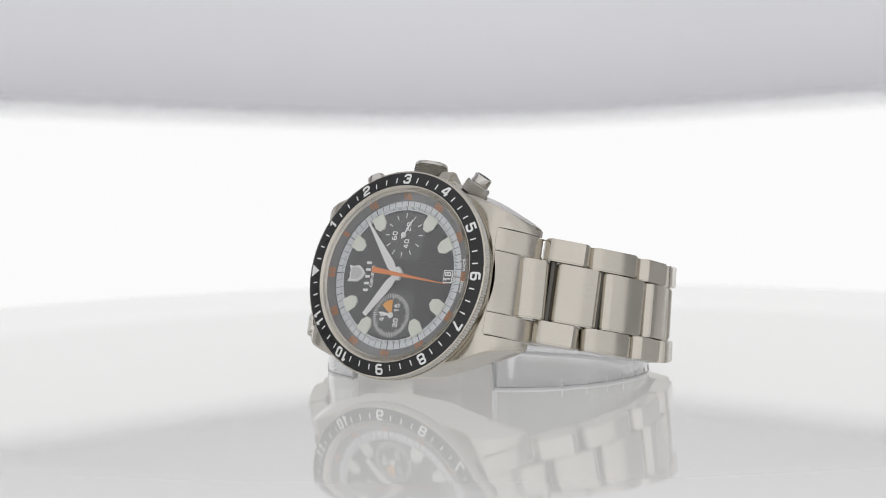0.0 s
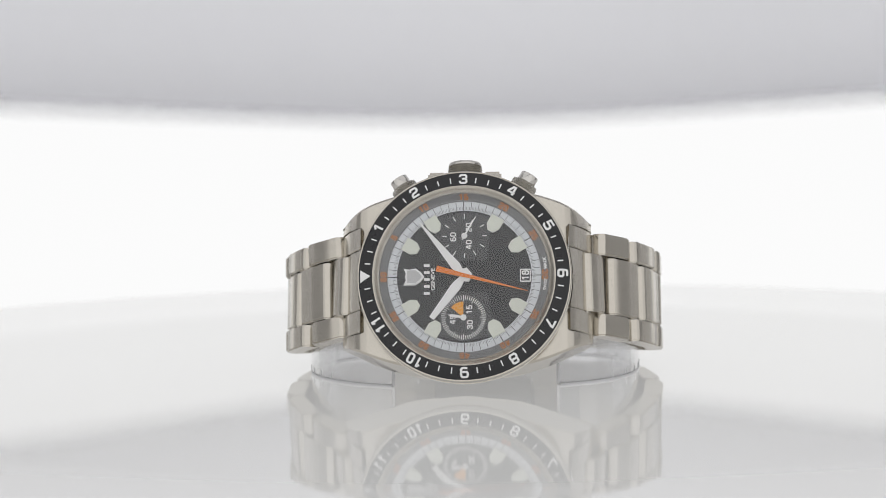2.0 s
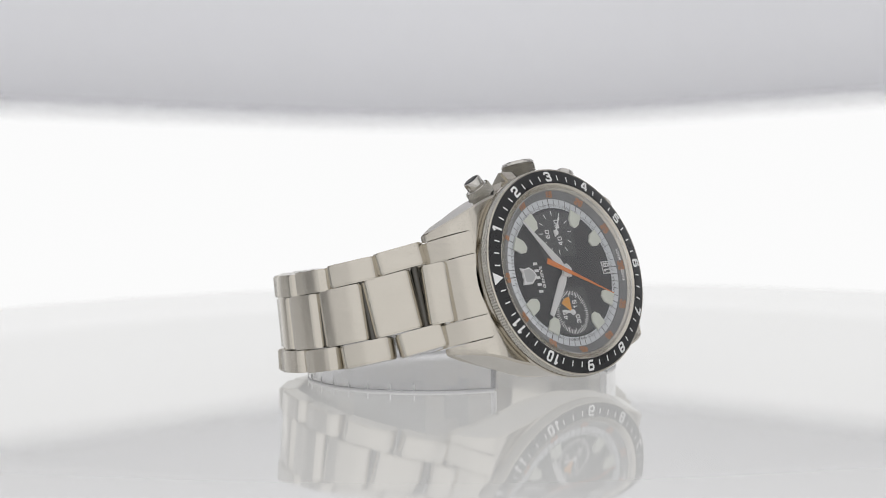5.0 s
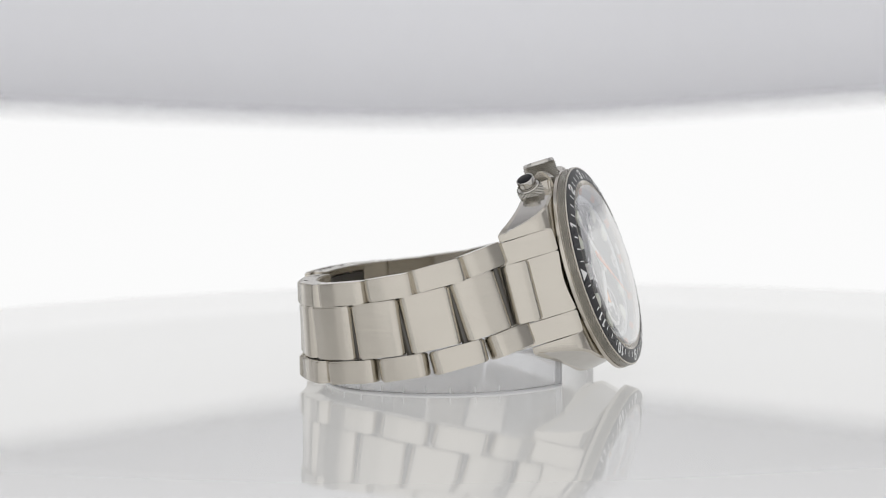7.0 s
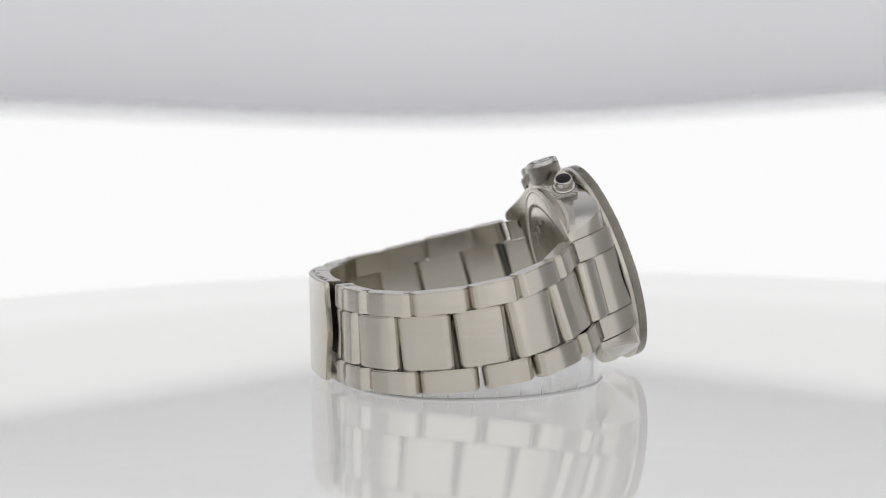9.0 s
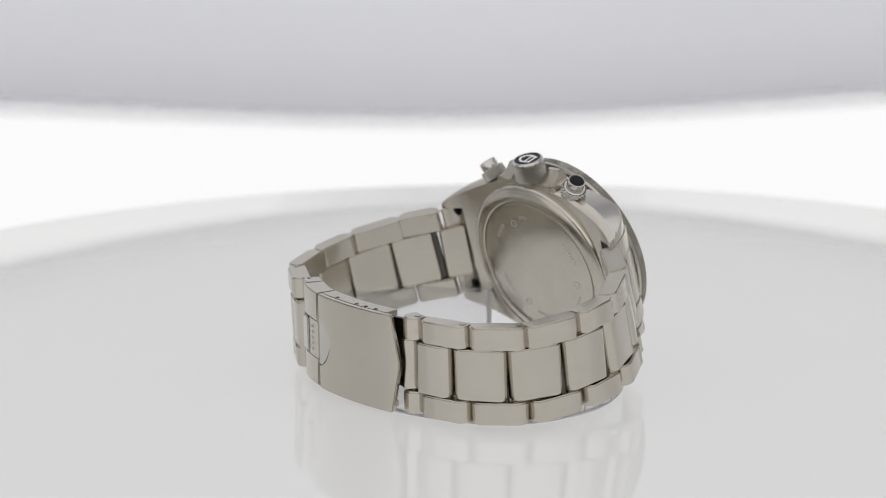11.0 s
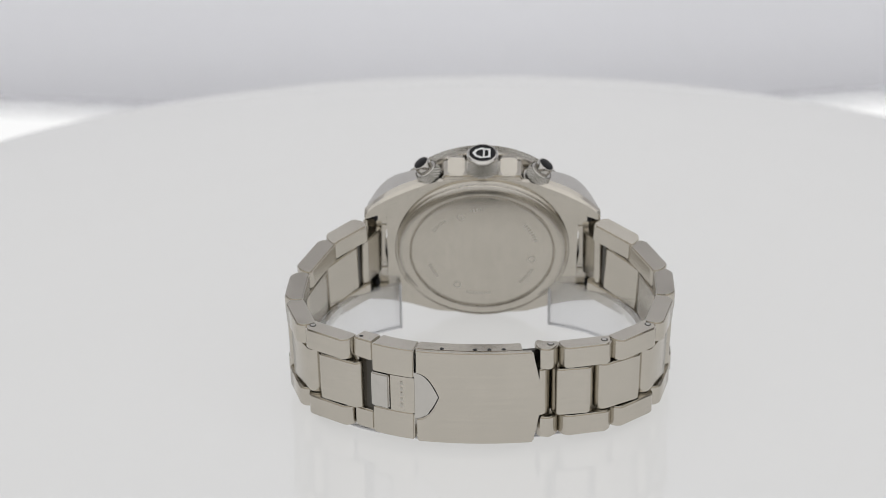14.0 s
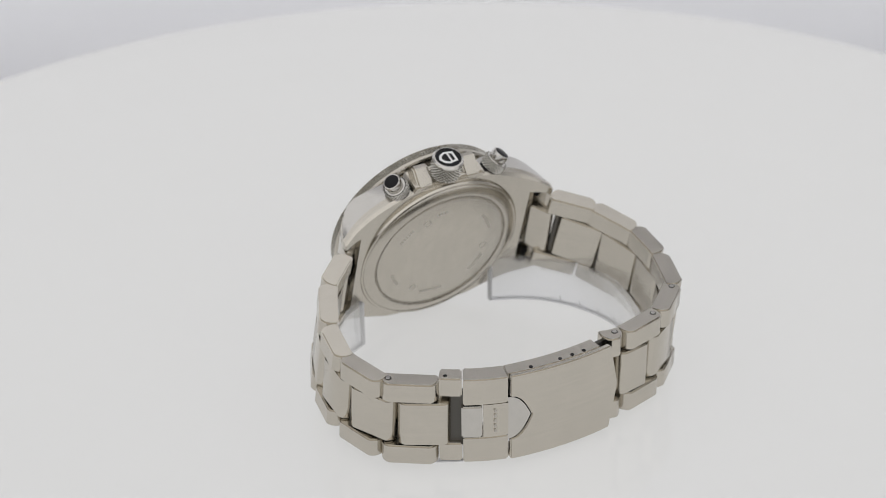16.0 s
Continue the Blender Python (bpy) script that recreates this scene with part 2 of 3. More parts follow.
HOOD, _t, _s = material("pale_fabric", (0.86, 0.86, 0.88), 0.9)
grain(_t, _s, (0.86, 0.86, 0.88), 6, (1, 1, 1), 0.012, 0.9, 0.02)
_m, _k = _t.nodes.new("ShaderNodeMixShader"), _t.nodes.new("ShaderNodeBsdfTranslucent")
_k.inputs[0].default_value = (0.84, 0.84, 0.87, 1)
_m.inputs[0].default_value = 0.34
_t.links.new(_s.outputs[0], _m.inputs[1]), _t.links.new(_k.outputs[0], _m.inputs[2])
_t.links.new(_m.outputs[0], _t.nodes["Material Output"].inputs[0])
hood()
# see-through layers added to imitate a soft, blurred hood edge
SHEER, _t, _s = material("edge_blur_sheer", (0.86, 0.86, 0.88), 0.9, Alpha=0.21)
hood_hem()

# ---- turntable ----
turntable = tagged(new("turntable"), "round glossy white acrylic turntable plate, slowly turning and tilting", "turntable")
_r = 195.0
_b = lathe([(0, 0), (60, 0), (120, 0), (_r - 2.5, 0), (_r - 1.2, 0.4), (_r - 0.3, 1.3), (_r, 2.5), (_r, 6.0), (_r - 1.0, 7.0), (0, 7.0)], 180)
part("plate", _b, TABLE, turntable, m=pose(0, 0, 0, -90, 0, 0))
part("hub", lathe([(0, 7.0), (45, 7.0), (45, 22), (38, 26), (22, 26), (22, 60), (0, 60)], 48), GREY_METAL, turntable, "grey metal hub", m=pose(0, 0, 0, -90, 0, 0))

# ---- wristwatch ----
watch = tagged(new("wristwatch"), "steel chronograph wristwatch with black bezel, standing on its edge", "wristwatch")
CASE = Matrix([(0.99706, 0.07544, 0.01336, -3.28), (-0.07604, 0.9531, 0.29296, -28.07), (0.00937, -0.29311, 0.95603, 23.02), (0, 0, 0, 1)])
DIAL_Y = 1.35


def polar(h, r):
    """Place on the dial at hour h and radius r: twelve lies to -x, three to +z."""
    a = radians(30 * h)
    return -r * math.cos(a), r * math.sin(a)


def half_height(x):
    """Half the height of the case flank above the centre line at x."""
    return 19.4 - 7.2 * (abs(x) / 25.2) ** 2.6


def front_depth(x):
    """Depth of the case's front face and of the end links at x: the lugs fall away to the back."""
    return 3.1 + 8.2 * max(0, (abs(x) - 18) / 7.2) ** 2.5


CASE_XS = [-25.2, -25.0, -24.4, -23.4, -22, -20.6] + [-19 + i for i in range(0, 39)] + [20.6, 22, 23.4, 24.4, 25.0, 25.2]
LUG_IN = 10.75


def case_column(x):
    """Half section of the case at x, as (depth, height): inner front, front edge, shoulder, widest line, back edge, inner back."""
    ax, z = abs(x), half_height(x)
    tip = max(0, (ax - 24.4) / 0.8)
    yf, yb = front_depth(x) + 0.5 * tip ** 2, 9.8 + 3.4 * (ax / 25.2) ** 5 - 0.4 * tip ** 2
    narrow = 1.0 * max(0.12, 1 - (ax / 25.6) ** 4)
    wide = yb - 1.9
    zb = min(z - 0.3, 19.8 - 0.405 * max(0, ax - 7))
    return [(yf, LUG_IN), (yf, z - narrow - 0.45), (yf + 0.35, z - narrow), (yf + 0.5 * (wide - yf), z - 0.48 * narrow), (wide, z), (yb - 0.7, 0.45 * z + 0.55 * zb + 0.2), (yb, zb), (yb, LUG_IN)]


def case_shell(rows, ends):
    """Skin between two rows of the case's section, on its upper and lower half; ends: with lugs, end faces and middle."""
    bm = bmesh.new()
    n = len(CASE_XS)
    halves = {}
    for s in (-1, 1):
        cols = [[bm.verts.new((x, y, s * z)) for y, z in case_column(x)] for x in CASE_XS]
        halves[s] = cols
        for i in range(n - 1):
            a, b = cols[i], cols[i + 1]
            for k in rows:
                bm.faces.new((a[k], b[k], b[k + 1], a[k + 1]))
            if ends and abs((CASE_XS[i] + CASE_XS[i + 1]) / 2) > 20.5:
                bm.faces.new((a[0], a[7], b[7], b[0]))
        if ends:
            bm.faces.new(cols[0]), bm.faces.new(cols[-1][::-1])
    if ends:
        lo, hi = halves[-1], halves[1]
        for i in range(n - 1):
            if abs((CASE_XS[i] + CASE_XS[i + 1]) / 2) < 20.5:
                for k in (0, 7):
                    bm.faces.new((lo[i][k], lo[i + 1][k], hi[i + 1][k], hi[i][k]))
        for i in (5, n - 6):
            bm.faces.new((lo[i][0], lo[i][7], hi[i][7], hi[i][0]))
    loose = [v for v in bm.verts if not v.link_faces]
    bmesh.ops.delete(bm, geom=loose, context="VERTS")
    return bm


case = part("case", case_shell((0, 1, 4, 5, 6), True), SATIN, watch, "brushed steel case with drilled lugs", CASE, 22)
part("flank", case_shell((2, 3), False), POLISHED, case, "polished side of the case", CASE, 40)
# crown guard: a horn on either side of the crown, its top falling to the back
HORN = [(3.7, 18.4), (3.9, 20.4), (5.2, 22.2), (6.2, 22.3), (9.5, 19.9), (9.75, 18.4)]
TO_X = Matrix(((0, 1, 0, 0), (1, 0, 0, 0), (0, 0, 1, 0), (0, 0, 0, 1)))
part("guard_base", prism([(-9.4, 17.8), (-8.2, 20.1), (8.2, 20.1), (9.4, 17.8)], 4.1, 9.7, 0.4), SATIN, case, "steel base of the crown guard", CASE, 25)
for x0, x1 in ((-7.4, -3.8), (3.8, 7.4)):
    part("crown_guard", prism(HORN, x0, x1, 0.4), SATIN, case, "raised steel horn beside the crown", CASE @ TO_X, 25)


def knurl(r, depth, y0, y1, count, rows, edge=0.35):
    """A ring band about the y axis with small raised pyramids, closed by flat ends."""
    bm = bmesh.new()
    levels = []
    n = count * 2
    for k in range(rows * 2 + 1):
        y = y0 + (y1 - y0) * k / (rows * 2)
        lift = -edge * 0.6 if k in (0, rows * 2) else 0
        ring = []
        for i in range(n):
            rr = r + lift - (0 if (i + k) % 2 == 0 else depth)
            a = 2 * math.pi * i / n
            ring.append(bm.verts.new((rr * math.cos(a), y, rr * math.sin(a))))
        levels.append(ring)
    for k in range(rows * 2):
        a, b = levels[k], levels[k + 1]
        for i in range(n):
            j = (i + 1) % n
            # split each field from groove to groove, so that the peaks stand as pyramids
            if (i + k) % 2:
                bm.faces.new((a[i], a[j], b[j])), bm.faces.new((a[i], b[j], b[i]))
            else:
                bm.faces.new((a[i], a[j], b[i])), bm.faces.new((a[j], b[j], b[i]))
    return bm


bezel = part("bezel", lathe([(16.7, 0.75), (16.75, 0.42), (17.3, 0.05), (17.75, -0.36), (17.95, -0.46), (18.04, -0.44), (18.05, 0.25), (20.75, 0.45), (20.8, 0.2), (21.0, 0.24), (21.12, 0.36), (20.9, 0.45), (20.9, 2.1), (21.25, 2.15), (21.25, 2.85), (20.9, 3.1), (17.0, 3.1)], 144), SATIN, watch, "knurled steel bezel ring", CASE)
part("grip", knurl(21.22, 0.34, 0.36, 2.15, 110, 4), KNURLED, bezel, "diamond-knurled steel edge", CASE, 5)
insert = part("insert", lathe([(18.05, 0.30), (18.07, -0.43), (18.3, -0.5), (20.55, 0.05), (20.76, 0.14), (20.78, 0.5)], 144), BLACK_INSERT, bezel, "black bezel insert with white hour numerals", CASE)

# squared numerals, drawn as strokes in a box one wide and one high
STROKES = {
    "0": [[(-.34, .5), (.34, .5), (.5, .36), (.5, -.36), (.34, -.5), (-.34, -.5), (-.5, -.36), (-.5, .36), (-.34, .5)]],
    "1": [[(-.36, .24), (-.05, .5), (.12, .5), (.12, -.55)]],
    "2": [[(-.5, .22), (-.5, .36), (-.34, .5), (.34, .5), (.5, .36), (.5, .14), (.34, .0), (-.3, -.1), (-.5, -.26), (-.5, -.5), (.55, -.5)]],
    "3": [[(-.5, .24), (-.5, .36), (-.34, .5), (.32, .5), (.47, .37), (.47, .15), (.34, .03), (-.18, .03)], [(.2, .03), (.36, .03), (.5, -.12), (.5, -.36), (.34, -.5), (-.34, -.5), (-.5, -.36), (-.5, -.24)]],
    "4": [[(.28, -.55), (.28, .5), (-.02, .5), (-.5, -.08), (-.5, -.22), (.58, -.22)]],
    "5": [[(.5, .5), (-.45, .5), (-.48, .06), (.34, .06), (.5, -.08), (.5, -.36), (.34, -.5), (-.34, -.5), (-.5, -.36), (-.5, -.27)]],
    "6": [[(.44, .5), (-.3, .5), (-.5, .34), (-.5, -.34), (-.34, -.5), (.34, -.5), (.5, -.34), (.5, -.08), (.34, .06), (-.44, .06)]],
    "7": [[(-.55, .5), (.5, .5), (.5, .34), (-.1, -.55)]],
    "8": [[(-.34, .03), (.34, .03), (.5, -.11), (.5, -.36), (.34, -.5), (-.34, -.5), (-.5, -.36), (-.5, -.11), (-.34, .03)], [(-.34, .03), (-.46, .15), (-.46, .37), (-.3, .5), (.3, .5), (.46, .37), (.46, .15), (.34, .03)]],
}
STROKES["9"] = [[(-x, -z) for x, z in STROKES["6"][0]]]


def numeral(name, words, wide, high, stroke, gap, mat, parent, m, depth=0.06):
    """Squared digits as raised strokes on a face that looks towards -y, centred, upright along z."""
    bm = bmesh.new()
    pitch = wide + stroke + gap
    for k, ch in enumerate(words):
        ox = (k - (len(words) - 1) / 2) * pitch
        for layer, line in enumerate(STROKES[ch]):
            pts = [Vector((ox + x * wide, z * high)) for x, z in line]
            closed = (pts[0] - pts[-1]).length < 1e-6
            if closed:
                pts.pop()
            n, cols = len(pts), []
            y0 = -depth - 0.006 * layer
            for i, p in enumerate(pts):
                a = (p - pts[i - 1]).normalized() if i or closed else (pts[1] - p).normalized()
                b = (pts[(i + 1) % n] - p).normalized() if i < n - 1 or closed else a
                side = Vector((-(a + b).y, (a + b).x)).normalized()
                side *= stroke / 2 / max(0.5, side.dot(Vector((-a.y, a.x))))
                cols.append([bm.verts.new((q.x, y, q.y)) for q, y in ((p + side, y0), (p - side, y0), (p - side, depth), (p + side, depth))])
            for i in range(n if closed else n - 1):
                a, b = cols[i], cols[(i + 1) % n]
                for c in range(4):
                    bm.faces.new((a[c], b[c], b[(c + 1) % 4], a[(c + 1) % 4]))
            if not closed:
                bm.faces.new(cols[0]), bm.faces.new(cols[-1][::-1])
    return part(name, bm, mat, parent, m=m)


SLOPE = 13.7


def on_insert(h, r):
    """Pose on the sloping bezel insert at hour h and radius r: own z points outwards."""
    x, z = polar(h, r)
    return CASE @ Matrix.Translation((x, -0.5 + 0.244 * (r - 18.3), z)) @ pose(0, 0, 0, 0, 30 * h - 90, 0) @ pose(0, 0, 0, -SLOPE, 0, 0)


for h in range(1, 13):
    if h == 12:
        part("triangle", prism([(-1.25, 1.05), (1.25, 1.05), (0, -1.05)], -0.05, 0.1), WHITE_PRINT, insert, m=on_insert(12, 19.4))
    elif h >= 10:
        numeral("numeral", str(h), 1.0, 1.75, 0.42, 0.3, WHITE_PRINT, insert, on_insert(h, 19.4))
    else:
        numeral("numeral", str(h), 1.3, 1.75, 0.42, 0.3, WHITE_PRINT, insert, on_insert(h, 19.4))
    for q in (1, 2, 3):
        part("tick", box(0, 0, 0, 0.24, 0.1, 1.15), WHITE_PRINT, insert, m=on_insert(h + q / 4, 19.15))

# dial, flange and crystal
dial = part("dial", lathe([(0, DIAL_Y), (13.3, DIAL_Y), (13.3, DIAL_Y + 0.4), (0, DIAL_Y + 0.4)], 96), DIAL_BLACK, watch, "black dial with grey subdial fields and white hour markers", CASE)
track = part("minute_track", ring_part(13.3, 15.15, DIAL_Y - 0.08, DIAL_Y + 0.4), TRACK_WHITE, dial, "white minute track ring", CASE)
flange = part("flange", lathe([(15.15, DIAL_Y - 0.05), (15.2, DIAL_Y - 0.35), (16.68, 0.45), (16.7, 0.6), (16.7, 1.6), (15.15, 1.7)], 120, close=True), FLANGE_GREY, dial, "sloping grey flange with orange minute numerals", CASE)
for i in range(60):
    a = 30 * (i / 5) - 90
    x, z = polar(i / 5, 14.2)
    part("minute_mark", box(0, 0, 0, 0.16 if i % 5 == 0 else 0.09, 0.05, 1.85 if i % 5 == 0 else 1.6), BLACK_PRINT, track, m=CASE @ Matrix.Translation((x, DIAL_Y - 0.09, z)) @ pose(0, 0, 0, 0, a, 0))
_b = bmesh.new()
for i in range(300):
    if i % 5:
        x, z = polar(i / 25, 13.75)
        v = bmesh.ops.create_cube(_b, size=1, matrix=Matrix.Translation((x, DIAL_Y - 0.085, z)) @ pose(0, 0, 0, 0, 30 * (i / 25) - 90, 0) @ Matrix.Diagonal((0.05, 0.04, 0.6, 1)))
tagged(part("fine_scale", _b, BLACK_PRINT, track, m=CASE), kind="stuff")
for h in range(1, 13):
    x, z = polar(h, 15.95)
    numeral("minute_numeral", str(5 * h), 0.6, 1.0, 0.33, 0.1, ORANGE_PRINT, flange, CASE @ Matrix.Translation((x, 0.72, z)) @ pose(0, 0, 0, 0, 30 * h - 90, 0) @ pose(0, 0, 0, 19, 0, 0), 0.12)


def marker():
    return prism([(-1.4, 1.6), (1.4, 1.6), (1.4, -0.45), (0.6, -1.6), (-0.6, -1.6), (-1.4, -0.45)], -0.4, 0.0, 0.06)


for h in (1, 2, 4, 5, 7, 8, 10, 11):
    x, z = polar(h, 12.0)
    part("hour_marker", marker(), LUME, dial, "pale luminous hour marker", CASE @ Matrix.Translation((x, DIAL_Y, z)) @ pose(0, 0, 0, 0, 30 * h - 90, 0))
# subdial fields: plates that widen towards the edge
part("subdial_field", prism([(-5.9, 11.7), (0, 13.0), (5.6, 11.8), (4.7, 3.6), (4.2, 3.2), (-4.2, 3.2), (-4.7, 3.6)], DIAL_Y - 0.05, DIAL_Y + 0.1), DIAL_GREY, dial, "dark grey running-seconds field", CASE)
part("subdial_field", prism([(-5.6, -11.8), (0, -13.0), (5.6, -11.8), (4.7, -3.6), (4.2, -3.2), (-4.2, -3.2), (-4.7, -3.6)], DIAL_Y - 0.05, DIAL_Y + 0.1), DIAL_GREY, dial, "dark grey minute-counter field", CASE)
SUB_A, SUB_B = (0.1, 8.15), (-0.2, -8.25)
for i in range(12):
    a = radians(30 * i)
    x, z = SUB_A[0] - 4.0 * math.cos(a), SUB_A[1] + 4.0 * math.sin(a)
    part("tick", box(0, 0, 0, 0.16, 0.05, 1.0), WHITE_PRINT, dial, m=CASE @ Matrix.Translation((x, DIAL_Y - 0.07, z)) @ pose(0, 0, 0, 0, 30 * i - 90, 0))
for i in range(60):
    a = radians(6 * i)
    r, ln = (3.85, 1.2) if i % 5 == 0 else (4.0, 0.8)
    x, z = SUB_B[0] - r * math.cos(a), SUB_B[1] + r * math.sin(a)
    part("tick", box(0, 0, 0, 0.14, 0.05, ln), WHITE_PRINT, dial, m=CASE @ Matrix.Translation((x, DIAL_Y - 0.07, z)) @ pose(0, 0, 0, 0, 6 * i - 90, 0))
for words, (x, z) in (("60", (-2.15, 8.0)), ("20", (0.95, 9.9)), ("40", (0.95, 6.4)), ("15", (0.95, -6.7)), ("30", (1.05, -9.7)), ("45", (-2.3, -8.6))):
    numeral("counter_numeral", words, 0.62, 0.95, 0.2, 0.16, WHITE_PRINT, dial, CASE @ Matrix.Translation((x, DIAL_Y - 0.07, z)) @ pose(0, 0, 0, 0, -90, 0), 0.02)
_pts = [(SUB_B[0], SUB_B[1])] + [(SUB_B[0] - 3.2 * math.cos(radians(a)), SUB_B[1] + 3.2 * math.sin(radians(a))) for a in range(40, 91, 5)]
part("orange_sector", prism(_pts, DIAL_Y - 0.075, DIAL_Y), AMBER, dial, "orange sector", CASE)
# plain shield emblem, a plain bar for the maker's line, and readable words
part("emblem", prism([(-12.0, 1.7), (-11.5, 0.6), (-11.75, 0), (-11.5, -0.6), (-12.0, -1.7), (-9.6, -1.7), (-8.6, -1.0), (-7.85, 0), (-8.6, 1.0), (-9.6, 1.7), (-10.8, 1.45)], DIAL_Y - 0.5, DIAL_Y, 0.12), WHITE_PRINT, dial, "plain silver shield emblem", CASE)
part("emblem_field", prism([(-11.3, 1.25), (-11.2, -1.25), (-9.7, -1.3), (-8.9, -0.75), (-8.35, 0), (-8.9, 0.75), (-9.7, 1.3)], DIAL_Y - 0.53, DIAL_Y - 0.3), EMBLEM_GREY, dial, m=CASE)
for k in range(5):
    part("bar", box(-7.4, DIAL_Y - 0.06, -3.3 + k * 1.4, 1.15, 0.05, 0.55), WHITE_PRINT, dial, m=CASE)
lettering("dial_words", "GENEVE", 1.0, -6.15, DIAL_Y - 0.06, -0.5, -90, WHITE_PRINT, dial, CASE, 0.03, 1.25)
lettering("dial_words", "SWISS", 0.9, 15.95, 0.66, -2.0, -84, WHITE_PRINT, flange, CASE, 0.12)
lettering("dial_words", "MADE", 0.9, 15.95, 0.66, 2.3, -97, WHITE_PRINT, flange, CASE, 0.12)
window = part("date_window", prism([(11.0, 1.3), (13.1, 1.3), (13.1, -1.3), (11.0, -1.3)], DIAL_Y - 0.12, DIAL_Y), WHITE_PRINT, dial, "white date window", CASE)
part("date_disc", box(12.05, DIAL_Y - 0.13, 0, 1.75, 0.04, 2.15), DIAL_GREY, window, m=CASE)
numeral("date_numeral", "18", 0.66, 1.2, 0.24, 0.14, WHITE_PRINT, window, CASE @ Matrix.Translation((12.05, DIAL_Y - 0.16, 0)) @ pose(0, 0, 0, 0, -90, 0), 0.02)


def hand_shape(length, wide, tip, back=1.3):
    return prism([(-0.55, -back), (0.55, -back), (0.5, 0.2), (wide, 2.6), (tip, length), (-tip, length), (-wide, 2.6), (-0.5, 0.2)], -0.12, 0.12, 0.05)


HAND_STEEL, _t, _s = material("hand_white_steel", (0.78, 0.78, 0.77), 0.35, 0.25)


def hand_pose(direction, x, y, z):
    """direction: degrees clockwise from straight up (three o'clock)."""
    return Matrix.Translation((x, y, z)) @ pose(0, 0, 0, 0, direction, 0)


hour = part("hour_hand", hand_shape(10.6, 1.0, 0.55), HAND_STEEL, watch, "white-filled steel hour hand", CASE @ hand_pose(217.5, 0, DIAL_Y - 0.55, 0))
minute = part("minute_hand", hand_shape(13.9, 0.95, 0.12), HAND_STEEL, watch, "white-filled steel minute hand", CASE @ hand_pose(-38.9, 0, DIAL_Y - 0.8, 0))
part("hub", prism([(-1.1, -0.9), (1.0, -1.25), (1.6, 0.4), (0.5, 1.6), (-0.6, 1.2)], DIAL_Y - 1.0, DIAL_Y - 0.3, 0.08), HAND_STEEL, watch, "square hand hub", CASE)
second_hand = part("second_hand", prism([(-0.6, -5.6), (0.6, -5.6), (0.38, 0), (0.04, 12.9), (-0.04, 12.9), (-0.38, 0)], -0.08, 0.08), ORANGE, watch, "orange central second hand")
part("small_hand", prism([(-0.16, -0.9), (0.16, -0.9), (0.16, 3.6), (-0.16, 3.6)], -0.06, 0.06), WHITE_PRINT, watch, m=CASE @ hand_pose(29, SUB_A[0], DIAL_Y - 0.25, SUB_A[1]))
part("hand_cap", lathe([(0, -0.15), (0.55, -0.15), (0.62, 0.1), (0, 0.1)], 24), WHITE_PRINT, watch, m=CASE @ Matrix.Translation((SUB_A[0], DIAL_Y - 0.3, SUB_A[1])))
part("small_hand", prism([(-0.16, -0.6), (0.16, -0.6), (0.3, 2.2), (0, 3.2), (-0.3, 2.2)], -0.06, 0.06), WHITE_PRINT, watch, m=CASE @ hand_pose(-80, SUB_B[0], DIAL_Y - 0.25, SUB_B[1]))
part("hand_cap", lathe([(0, -0.15), (0.55, -0.15), (0.62, 0.1), (0, 0.1)], 24), WHITE_PRINT, watch, m=CASE @ Matrix.Translation((SUB_B[0], DIAL_Y - 0.3, SUB_B[1])))
part("crystal", lathe([(17.15, 0.6), (17.1, -0.52), (16.9, -0.8), (16.4, -0.9), (12, -0.98), (6, -1.02), (0, -1.04)], 120), CRYSTAL, watch, "clear domed sapphire crystal", CASE)

# case back
back = part("case_back", lathe([(19.2, 8.0), (19.2, 10.3), (18.95, 10.7), (18.6, 10.85), (18.4, 10.7), (18.2, 10.85), (16.6, 11.3), (16.1, 11.35), (15.9, 11.2), (15.85, 10.75), (15.45, 10.75), (15.35, 11.1), (15.1, 11.2), (0, 11.25)], 144), SATIN, watch, "plain steel screw-down case back", CASE)
_b = bmesh.new()
for i in range(150):
    a = 2 * math.pi * i / 150
    bmesh.ops.create_cube(_b, size=1, matrix=Matrix.Translation((15.55, 10.9, 0)) @ Matrix.Diagonal((0.75, 0.5, 0.28, 1)))
    bmesh.ops.rotate(_b, cent=(0, 0, 0), matrix=Matrix.Rotation(2 * math.pi / 150, 3, "Y"), verts=_b.verts)
tagged(part("serration", _b, SATIN, back, "toothed edge", m=CASE), kind="stuff")
for a, count in ((30, 6), (78, 4), (140, 8), (205, 7), (262, 8), (325, 6)):
    for k in range(count):
        t = radians(a + k * 3.4)
        part("bar", box(0, 0, 0, 0.75, 0.03, 0.36), ENGRAVED, back, m=CASE @ Matrix.Translation((12.0 * math.cos(t), 11.24, 12.0 * math.sin(t))) @ pose(0, 0, 0, 0, -math.degrees(t), 0))
for a in (65, 190, 300):
    t = radians(a)
    part("ring_mark", ring_part(0.62, 0.85, 11.15, 11.265, 24), ENGRAVED, back, m=CASE @ Matrix.Translation((11.0 * math.cos(t), 0, 11.0 * math.sin(t))))

# crown and pushers: built along -y of their own lathe axis, turned outwards
OUT = pose(0, 0, 0, -90, 0, 0)


def outward(direction, r, y):
    """Own axis -y points outwards from the case at the direction (degrees clockwise from three o'clock)."""
    return CASE @ Matrix.Translation((0, y, 0)) @ pose(0, 0, 0, 0, direction, 0) @ Matrix.Translation((0, 0, r)) @ OUT


